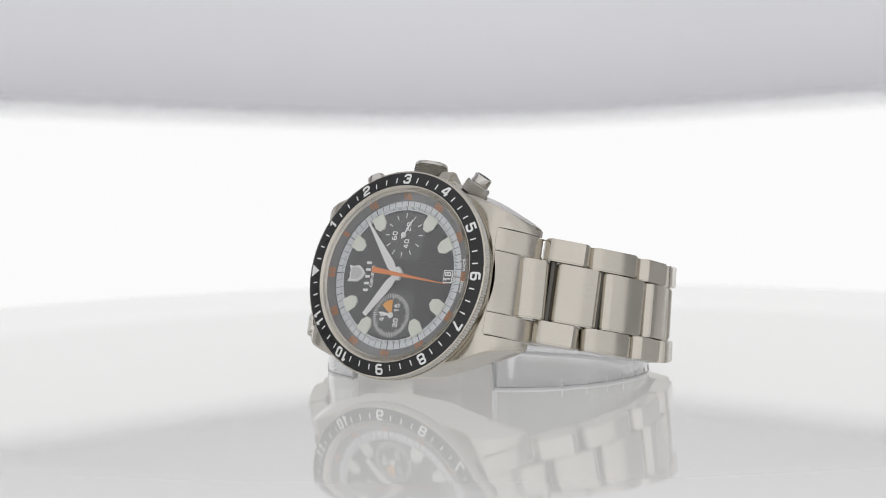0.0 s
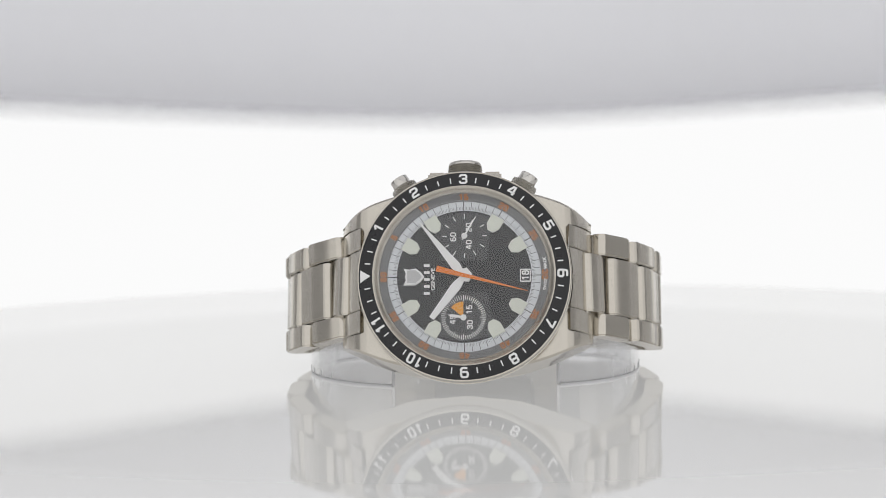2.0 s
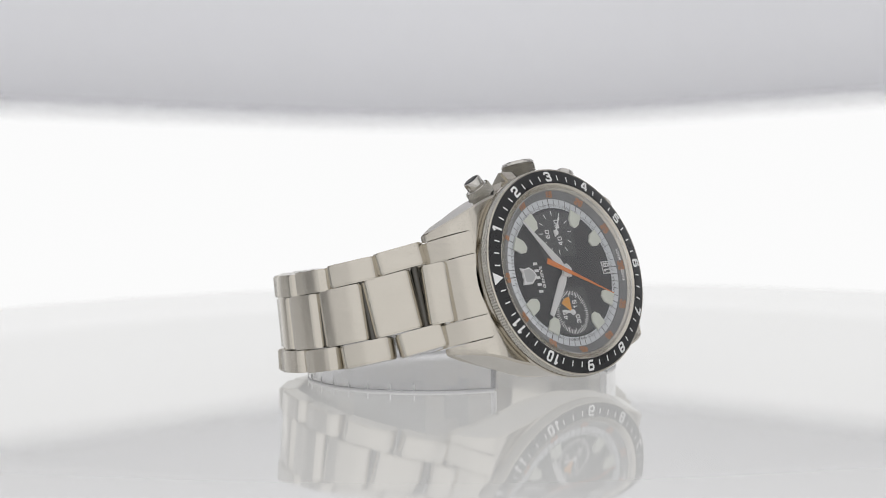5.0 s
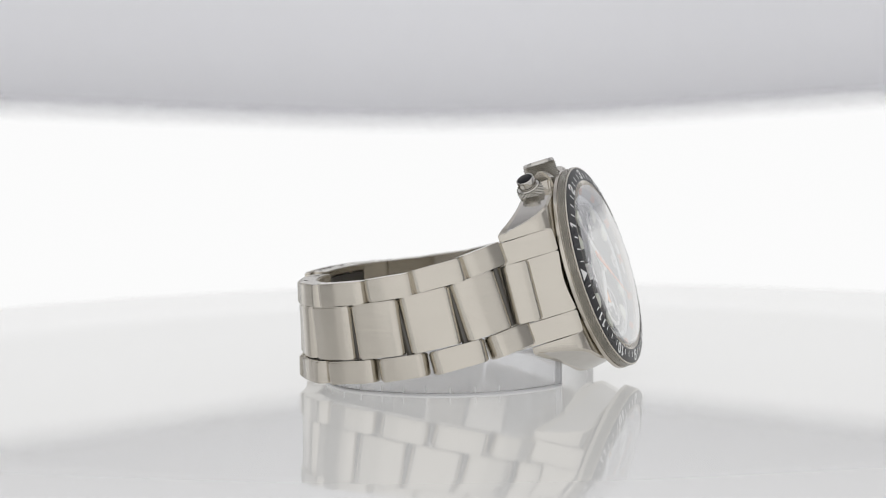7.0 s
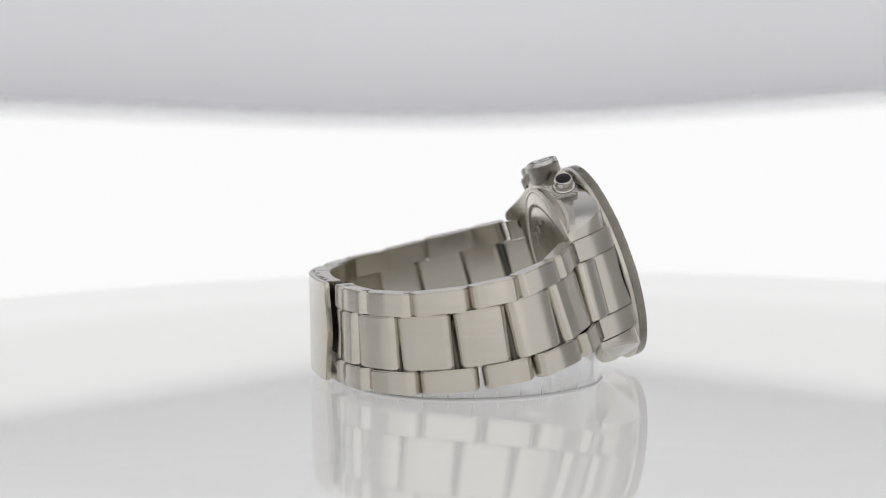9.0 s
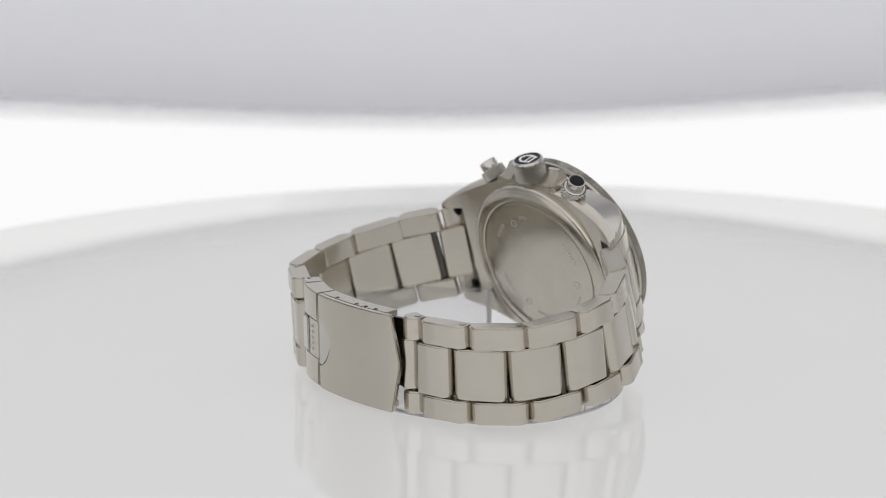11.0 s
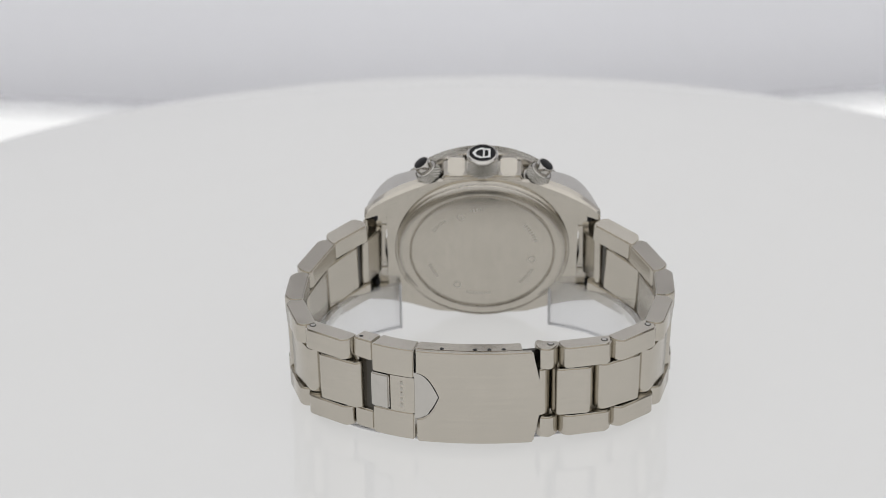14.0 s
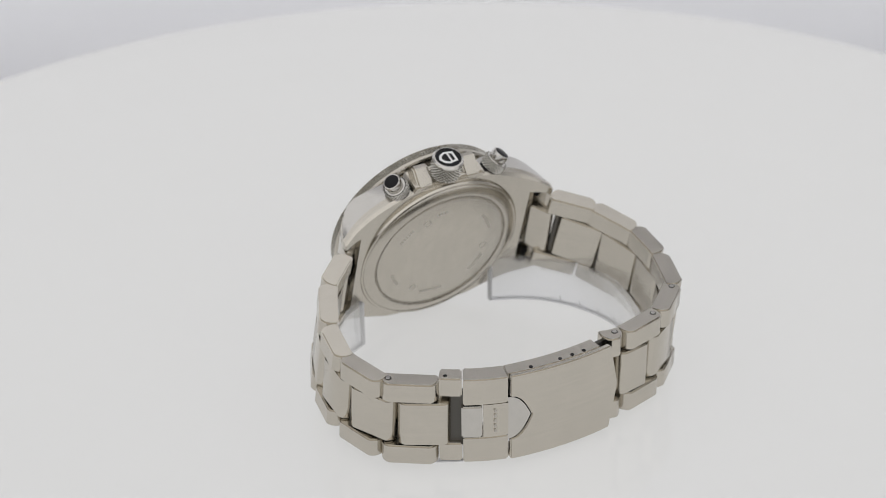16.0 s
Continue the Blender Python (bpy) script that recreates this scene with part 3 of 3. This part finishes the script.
crown = part("crown", lathe([(0, -0.05), (2.75, -0.05), (2.8, -0.25), (3.1, -0.2), (3.35, 0.15), (3.35, 0.5), (3.0, 0.6), (3.0, 4.4), (0, 4.4)], 64), POLISHED, watch, "knurled steel winding crown", outward(0, 24.3, 7.4))
part("grip", knurl(3.5, 0.45, 0.5, 4.2, 26, 5, 0.2), KNURLED, crown, m=outward(0, 24.3, 7.4), smooth=5)
cap = part("cap", lathe([(0, -0.18), (2.6, -0.18), (2.75, -0.05), (2.75, 0.2), (0, 0.2)], 48), BLACK_GLOSS, crown, "black lacquered crown cap", outward(0, 24.3, 7.4))
_e = [(-1.2, 1.0), (0.3, 1.25), (1.1, 0.8), (1.55, 0), (1.1, -0.8), (0.3, -1.25), (-1.2, -1.0)]
_e = [(x * 1.4, z * 1.4) for x, z in _e]
_i = [(x * 0.72, z * 0.72) for x, z in _e]
_b = bmesh.new()
for k in range(len(_e)):
    j = (k + 1) % len(_e)
    prism([_e[k], _e[j], _i[j], _i[k]], -0.26, -0.1, bm=_b)
prism([(-0.45, 1.2), (-0.1, 1.2), (-0.1, -1.2), (-0.45, -1.2)], -0.26, -0.1, bm=_b)
part("emblem", _b, WHITE_PRINT, cap, "plain silver shield outline", outward(0, 24.3, 7.4))
for d in (-32.2, 31.0):
    m = outward(d, 25.5, 7.4)
    push = part("pusher", lathe([(0, 0.08), (1.5, 0.08), (1.6, 0.0), (1.8, 0.06), (1.86, 0.25), (1.86, 1.65), (1.8, 1.8), (1.65, 1.95), (1.65, 2.3), (1.8, 7.0), (0, 7.0)], 40), POLISHED, watch, "steel screw-down pusher with black end", m)
    part("grip", knurl(2.75, 0.3, 1.95, 4.1, 20, 3, 0.2), KNURLED, push, m=m, smooth=5)
    part("grip_face", lathe([(1.5, 1.8), (2.1, 1.85), (2.3, 2.0), (2.3, 4.15), (1.0, 4.15)], 40), POLISHED, push, m=m)
    # black disc stands in for the shaded gap below the grip
    part("gap_shade", lathe([(0, 4.15), (2.45, 4.15), (2.45, 4.5), (0, 4.5)], 32), BLACK_GLOSS, push, m=m)
    part("cap", lathe([(0, -0.06), (1.4, -0.06), (1.56, 0.02), (1.56, 0.12), (0, 0.12)], 32), BLACK_GLOSS, push, "black end disc", m)

# ---- bracelet ----
CASE_UP, CASE_AT = CASE.to_3x3() @ Vector((0, 0, 1)), CASE.translation
SIDE_12 = [(-27.0, -15.0, 20.0), (-35.3, -8.2, 17.3), (-39.9, 2.3, 14.6), (-39.1, 12.8, 12.8), (-34.8, 24.0, 11.6), (-25.2, 31.0, 11.4), (-13.9, 32.9, 11.4), (-8.6, 31.6, 11.4)]
SIDE_6 = [(23.6, -18.2, 20.0), (31.7, -12.4, 17.9), (37.8, -1.9, 15.2), (39.5, 8.0, 12.9), (36.4, 19.0, 11.6), (26.8, 26.4, 11.4)]
WIDTHS = [21.2, 20.9, 20.4, 20.0, 19.8, 19.6, 19.6, 19.6]
LEANS = [1.0, 0.95, 0.9, 0.65, 0.3, 0.05, 0, 0]
ROW = 4.5


def link_piece(p, q, up, outside, z0, z1, thick, gap, round_in, bow=0.25):
    """One link: runs from p to q on its outer face, z0 to z1 across, with rounded ends and softened edges."""
    p, q = Vector(p), Vector(q)
    t = (q - p).normalized()
    u = (up - t * up.dot(t)).normalized()
    n = t.cross(u)
    if n.dot(outside) < 0:
        n = -n
    ln = (q - p).length - gap
    c = (p + q) / 2
    outline = []
    r = round_in
    for cx, cn, a0 in ((ln / 2 - r, -r, 90), (ln / 2 - r, -thick + r, 0), (-ln / 2 + r, -thick + r, -90), (-ln / 2 + r, -r, -180)):
        for k in range(5):
            a = radians(a0 - 22.5 * k)
            outline.append((cx + r * math.cos(a), cn + r * math.sin(a)))
    bm = bmesh.new()
    lo, hi = [], []
    for s, w in outline:
        w2 = w + bow * (1 - (2 * s / ln) ** 2)
        at = c + t * s + n * w2
        lo.append(bm.verts.new(at + u * z0))
        hi.append(bm.verts.new(at + u * z1))
    fa, fb = bm.faces.new(lo), bm.faces.new(hi[::-1])
    for i in range(len(lo)):
        j = (i + 1) % len(lo)
        bm.faces.new((lo[j], lo[i], hi[i], hi[j]))
    bmesh.ops.recalc_face_normals(bm, faces=bm.faces)
    bmesh.ops.bevel(bm, geom=list(set(fa.edges) | set(fb.edges)), offset=0.28, segments=2, affect="EDGES")
    return bm, (c, t, u, n, ln)


def end_piece(side, z0, z1, out):
    """One piece of an end link between the lugs: starts along the bezel's curve, follows the lugs and rounds off at its outer end."""
    bm = bmesh.new()
    nz, nx = 6, 12
    top, low = [], []
    for i in range(nz + 1):
        z = z0 + (z1 - z0) * i / nz
        start = max(20.64, math.sqrt(21.35 ** 2 - z * z))
        a, b = [], []
        for k in range(nx + 1):
            x = start + (out - start) * math.sin(math.pi / 2 * k / nx)
            end = max(0, 1 - (out - x) / 1.3)
            y = front_depth(x) + 0.12 - 0.95 * (1 - (x - start) / (out - start)) ** 2 + 1.5 * (1 - math.sqrt(1 - min(1, end) ** 2))
            a.append(bm.verts.new((side * x, y, z))), b.append(bm.verts.new((side * x, min(13.1, max(front_depth(x) + 3.0, 9.2)), z)))
        top.append(a), low.append(b)
    for i in range(nz):
        for k in range(nx):
            bm.faces.new((top[i][k], top[i + 1][k], top[i + 1][k + 1], top[i][k + 1]))
            bm.faces.new((low[i][k], low[i][k + 1], low[i + 1][k + 1], low[i + 1][k]))
        for k in (0, nx):
            bm.faces.new((top[i][k], low[i][k], low[i + 1][k], top[i + 1][k]))
    for i in (0, nz):
        for k in range(nx):
            bm.faces.new((top[i][k], top[i][k + 1], low[i][k + 1], low[i][k]))
    bmesh.ops.recalc_face_normals(bm, faces=bm.faces)
    bmesh.ops.bevel(bm, geom=[e for e in bm.edges if len(e.link_faces) == 2 and e.calc_face_angle(0) > 1.1], offset=0.16, segments=2, affect="EDGES")
    return bm


def lean_up(k):
    return (Vector((0, 0, 1)) * (1 - k) + CASE_UP * k).normalized()


def bracelet_side(nodes, side, pins):
    mid = Vector((-0.5, 3, 0))
    start = CASE @ Vector((side * 19.3, 3.2, 0))
    chain = [start] + [Vector(v) for v in nodes]
    widths, leans = [21.2] + WIDTHS, [1.0] + LEANS
    last = len(chain) - 1
    for i in range(last):
        p, q = chain[i], chain[i + 1]
        w, up = (widths[i] + widths[i + 1]) / 4, lean_up((leans[i] + leans[i + 1]) / 2)
        outside = (p + q) / 2 - mid
        outside.z = 0
        if i == 0:
            for z0, z1, out in ((w - ROW + 0.05, w - 0.05, 25.3), (-w + 0.05, -w + ROW - 0.05, 25.3), (-w + ROW + 0.1, w - ROW - 0.1, 24.0)):
                part("end_link", end_piece(side, z0, z1, out), BRUSHED, watch, m=CASE)
        for z0, z1 in ((w - ROW, w), (-w, -w + ROW)):
            if i == 0:
                continue
            bm, fr = link_piece(p, q, up, outside, z0, z1, 3.9, 0.75, 1.55, 1.25)
            link = part("side_link", bm, BRUSHED, watch)
            if z1 > 0 and i in pins:
                c, t, u, n, ln = fr
                at = c + u * (w + 0.01) - t * (ln / 2 - 1.5) - n * 1.4
                part("pin_seat", rod(at - u * 1.0, at + u * 0.04, 0.68, 16), SHADE_STEEL, link)
                part("pin", rod(at - u * 1.0, at + u * 0.09, 0.46, 14), POLISHED, link)
        # middle row, offset by about a third of a link
        reach = 0.35 if side < 0 else 0.28
        a = p.lerp(q, reach) if i else p
        b = q.lerp(chain[i + 2], reach) if i + 2 <= last else q + (q - p) * 0.2 - outside.normalized() * 0.8
        nup = lean_up((leans[i] + leans[i + 1]) / 2)
        push = outside.normalized() * (0.35 if i else 0.1)
        if i == 0:
            a = CASE @ Vector((side * 23.9, front_depth(23.9), 0))
        bm, fr = link_piece(a + push, b + push, nup, outside, -w + ROW + 0.2, w - ROW - 0.2, 3.6, 0.95, 1.4, 0.6 if i == 0 else 1.0)
        part("middle_link", bm, BRUSHED, watch)
        # spring bar in the joint, coloured dark for the shade in the gap
        if i == last - 1:
            continue
        up2 = lean_up(leans[i + 1])
        n2 = outside.normalized()
        j = b - n2 * 1.6
        part("bar", rod(j - up2 * (w - ROW), j + up2 * (w - ROW), 0.72, 12), SHADE_STEEL, watch)


for _sx in (-1, 1):
    for _sz in (-1, 1):
        part("bar_slot", box(_sx * 23.0, 10.4, _sz * 9.4, 0.9, 1.2, 1.9, 0.2), BLACK_GLOSS, watch, m=CASE)
bracelet_side(SIDE_12, -1, (5, 6, 7))
bracelet_side(SIDE_6, 1, (5,))

# ---- folding clasp ----
Z_LO, Z_HI = 1.5, 21.5
ZC = (Z_LO + Z_HI) / 2


def clasp_at(x):
    """Outer face of the clasp at x: its y."""
    return 35.2 - 0.0075 * (x + 4) ** 2 - (0.0125 * (x - 12) ** 2 if x > 12 else 0)


def clasp_plate(bands, thick):
    """A curved plate made of columns: bands is a list of (x, [(z0, z1), ...])."""
    bm = bmesh.new()
    cols = []
    for x, zs in bands:
        dx = 0.01
        tx = Vector((dx, clasp_at(x + dx) - clasp_at(x), 0)).normalized()
        n = Vector((-tx.y, tx.x, 0))
        o = Vector((x, clasp_at(x), 0))
        cols.append([[bm.verts.new(o + Vector((0, 0, z))) for z in ab] + [bm.verts.new(o - n * thick + Vector((0, 0, z))) for z in ab] for ab in zs])
    for ca, cb in zip(cols, cols[1:]):
        if len(ca) == len(cb):
            pairs = list(zip(ca, cb))
        else:
            continue
        for a, b in pairs:
            bm.faces.new((a[0], b[0], b[1], a[1]))
            bm.faces.new((a[2], a[3], b[3], b[2]))
            for k, j in ((1, 3), (0, 2)):
                if abs(a[k].co.z - ZC) > 0.01 or abs(b[k].co.z - ZC) > 0.01:
                    bm.faces.new((a[k], b[k], b[j], a[j]))
    for c in (cols[0], cols[-1]):
        for a in c:
            bm.faces.new((a[0], a[1], a[3], a[2]))
    bmesh.ops.recalc_face_normals(bm, faces=bm.faces)
    return bm


def soften(bm, offset):
    """Rounds the sharp outer edges."""
    bmesh.ops.recalc_face_normals(bm, faces=bm.faces)
    sharp = [e for e in bm.edges if len(e.link_faces) == 2 and e.calc_face_angle(0) > 1.0]
    bmesh.ops.bevel(bm, geom=sharp, offset=offset, segments=2, affect="EDGES", clamp_overlap=True)
    return bm


_cover = []
for k in range(9):
    hgt = 5.0 * (1 - (k / 8) ** 2.3)
    _cover.append((14.2 - 0.55 * k, [(Z_LO, ZC - hgt), (ZC + hgt, Z_HI)]))
for k in range(1, 11):
    _cover.append((9.8 - 1.8 * k, [(Z_LO, ZC), (ZC, Z_HI)]))
_cover.append((-8.7, [(Z_LO + 0.2, ZC), (ZC, Z_HI - 0.2)]))
for k in range(1, 7):
    _cover.append((-8.7 - 1.9 * k / 6, [(Z_LO + 0.4 + 9.0 * k / 6, ZC), (ZC, Z_HI - 0.4 - 9.0 * k / 6)]))
_b = clasp_plate(_cover, 1.15)
bmesh.ops.remove_doubles(_b, verts=_b.verts, dist=0.01)
soften(_b, 0.22)
clasp = part("clasp_cover", _b, BRUSHED, watch, "wide brushed steel folding clasp cover")
for x in (9.0, 2.6, -0.2, -3.0):
    part("pin_hole", rod((x, clasp_at(x) - 1.9, Z_HI - 0.8), (x, clasp_at(x) - 1.9, Z_HI + 0.04), 0.42, 14), BLACK_GLOSS, clasp)
for _z in (Z_LO, Z_HI - 1.3):
    part("side_wall", soften(clasp_plate([(14.2 - 1.9 * k, [(_z + 0.02, _z + 1.28)]) for k in range(12)], 3.3), 0.16), BRUSHED, clasp, m=Matrix.Translation((0, -1.17, 0)))
# safety lock: a plate with a flush middle strip, two ears over the last link, and a push button between them
lock = part("lock", soften(clasp_plate([(x, [(Z_LO + 0.2, ZC - 3.9), (ZC + 3.9, Z_HI)]) for x in (22.7, 21.4, 19.8, 18.2, 16.4, 14.7)], 4.4), 0.24), BRUSHED, watch, "steel safety lock of the clasp")
part("strip", clasp_plate([(x, [(ZC - 3.84, ZC + 3.84)]) for x in (19.2, 17.8, 16.2, 14.6)], 3.0), BRUSHED, lock, "flush middle strip", Matrix.Translation((0, -0.12, 0)))
part("tongue", clasp_plate([(14.6 - 0.58 * k, [(ZC - 4.95 * (1 - (k / 8) ** 2.3) - 0.02, ZC + 4.95 * (1 - (k / 8) ** 2.3) + 0.02)]) for k in range(9)], 1.6), POLISHED, lock, "pointed polished tongue", Matrix.Translation((0, -0.3, 0)))
part("button", soften(clasp_plate([(x, [(ZC - 3.7, ZC + 3.7)]) for x in (23.1, 22.0, 20.8, 19.6)], 2.2), 0.3), POLISHED, lock, "polished push button", Matrix.Translation((0, 0.3, 0)))
# the slot's shade is a dark plate set behind the button
part("recess", clasp_plate([(x, [(ZC - 6.5, ZC + 6.5)]) for x in (25.2, 23.6, 22.0, 20.6, 19.25)], 0.8), SHADE_STEEL, lock, "dark plate standing for the shaded slot behind the button", Matrix.Translation((0, -1.9, 0)))
for _z in (Z_LO + 0.22, Z_HI - 4.32):
    part("ear", soften(clasp_plate([(x, [(_z, _z + 4.3)]) for x in (26.3, 25.9, 25.0, 24.0, 22.6)], 3.7), 0.3), BRUSHED, lock, "ear of the safety lock", Matrix.Translation((0, -0.55, 0)))
for k in range(5):
    part("bar", box(16.9, clasp_at(16.9) - 0.1, ZC - 2.4 + k * 1.2, 1.0, 0.06, 0.7), ENGRAVED, lock)
part("pin_hole", rod((24.6, clasp_at(24.6) - 2.0, Z_HI - 0.8), (24.6, clasp_at(24.6) - 2.0, Z_HI + 0.0), 0.42, 14), BLACK_GLOSS, lock)
# blade's dark colour stands in for the black it mirrors inside the loop
part("blade", clasp_plate([(13 - 2.3 * k, [(ZC - 5.5, ZC + 8.4)]) for k in range(12)], 0.9), SHADE_STEEL, watch, "folded inner clasp blade", Matrix.Translation((0, -4.0, 0)))

# ---- clear stand ----
STAND = [(15.5, -21.5), (24, -17), (30.5, -8.5), (33.4, 1), (33.4, 10), (29.4, 19), (21, 25.4), (8, 29.6), (-8, 29.6), (-21, 26.0), (-29.8, 19), (-33.6, 10), (-34.2, 1), (-31.2, -8), (-25.5, -15.5), (-17.5, -20.5)]


def spline(pts, n):
    out = []
    for i in range(len(pts) - 1):
        a, b, c, d = (Vector(pts[max(0, min(len(pts) - 1, i + k))]) for k in (-1, 0, 1, 2))
        for k in range(n):
            u = k / n
            out.append(0.5 * (2 * b + (c - a) * u + (2 * a - 5 * b + 4 * c - d) * u * u + (3 * b - 3 * c + d - a) * u ** 3))
    return out + [Vector(pts[-1])]


def stand_top(v):
    return 11.2 - 3.0 * max(0, min(1, (v.y - 2) / 18))


def cuff_strip(half, shift, low, high, edge=0.18):
    """A strip along the cuff: half its thickness, its shift outwards, and its lower and upper height."""
    pts = spline(STAND, 6)
    bm = bmesh.new()
    rows = []
    n = len(pts)
    for i, v in enumerate(pts):
        t = (pts[min(n - 1, i + 1)] - pts[max(0, i - 1)]).normalized()
        w = Vector((t.y, -t.x))
        rows.append([bm.verts.new((v.x + s * w.x, v.y + s * w.y, z)) for s, z in ((shift + half, low), (shift + half, high(v)), (shift - half, high(v)), (shift - half, low))])
    for a, b in zip(rows, rows[1:]):
        for k in range(4):
            bm.faces.new((a[k], b[k], b[(k + 1) % 4], a[(k + 1) % 4]))
    bm.faces.new(rows[0]), bm.faces.new(rows[-1][::-1])
    bmesh.ops.recalc_face_normals(bm, faces=bm.faces)
    bmesh.ops.bevel(bm, geom=[e for e in bm.edges if len(e.link_faces) == 2 and e.calc_face_angle(0) > 1.2], offset=edge, segments=2, affect="EDGES")
    return bm


stand = tagged(new("watch_stand"), "clear plastic C-shaped cuff stand inside the bracelet", "watch stand")
part("cuff", cuff_strip(0.75, 0.0, 0.35, stand_top), PLASTIC, stand, smooth=40)
# grey strips put the clear plastic's dark-looking edges into colour
part("foot_rim", cuff_strip(0.45, 0.45, 0.0, lambda v: 0.42, 0.08), RIM_PLASTIC, stand, "grey strip for the dark look of the lower edge", smooth=40)
for _k in (0, -1):
    _v = STAND[_k]
    part("end_edge", box(_v[0], _v[1], 5.6, 0.5, 1.3, 10.8, 0.12), RIM_PLASTIC, stand)
_p = spline(STAND, 6)
for _k in range(8, len(_p) - 8, 3):
    _v = _p[_k]
    _o = Vector((_v.x, _v.y)).normalized() * 0.8
    part("scale_mark", box(_v.x + _o.x, _v.y + _o.y, 1.0, 0.18, 0.18, 1.2), RIM_PLASTIC, stand)


def motions():
    times = [i * 0.4 for i in range(41)]
    for thing in (turntable, watch, stand):
        walk(thing, [(t, table_pose(t)) for t in times])
    small = Matrix.Translation(CASE.translation * MM) @ CASE.to_3x3().to_4x4()
    rows = []
    for t in times[::4]:
        rows.append((t, small @ Matrix.Translation((0, (DIAL_Y - 1.25) * MM, 0)) @ pose(0, 0, 0, 0, 90 + 7.6 + 3.65 * t, 0)))
    walk(second_hand, rows)


motions()
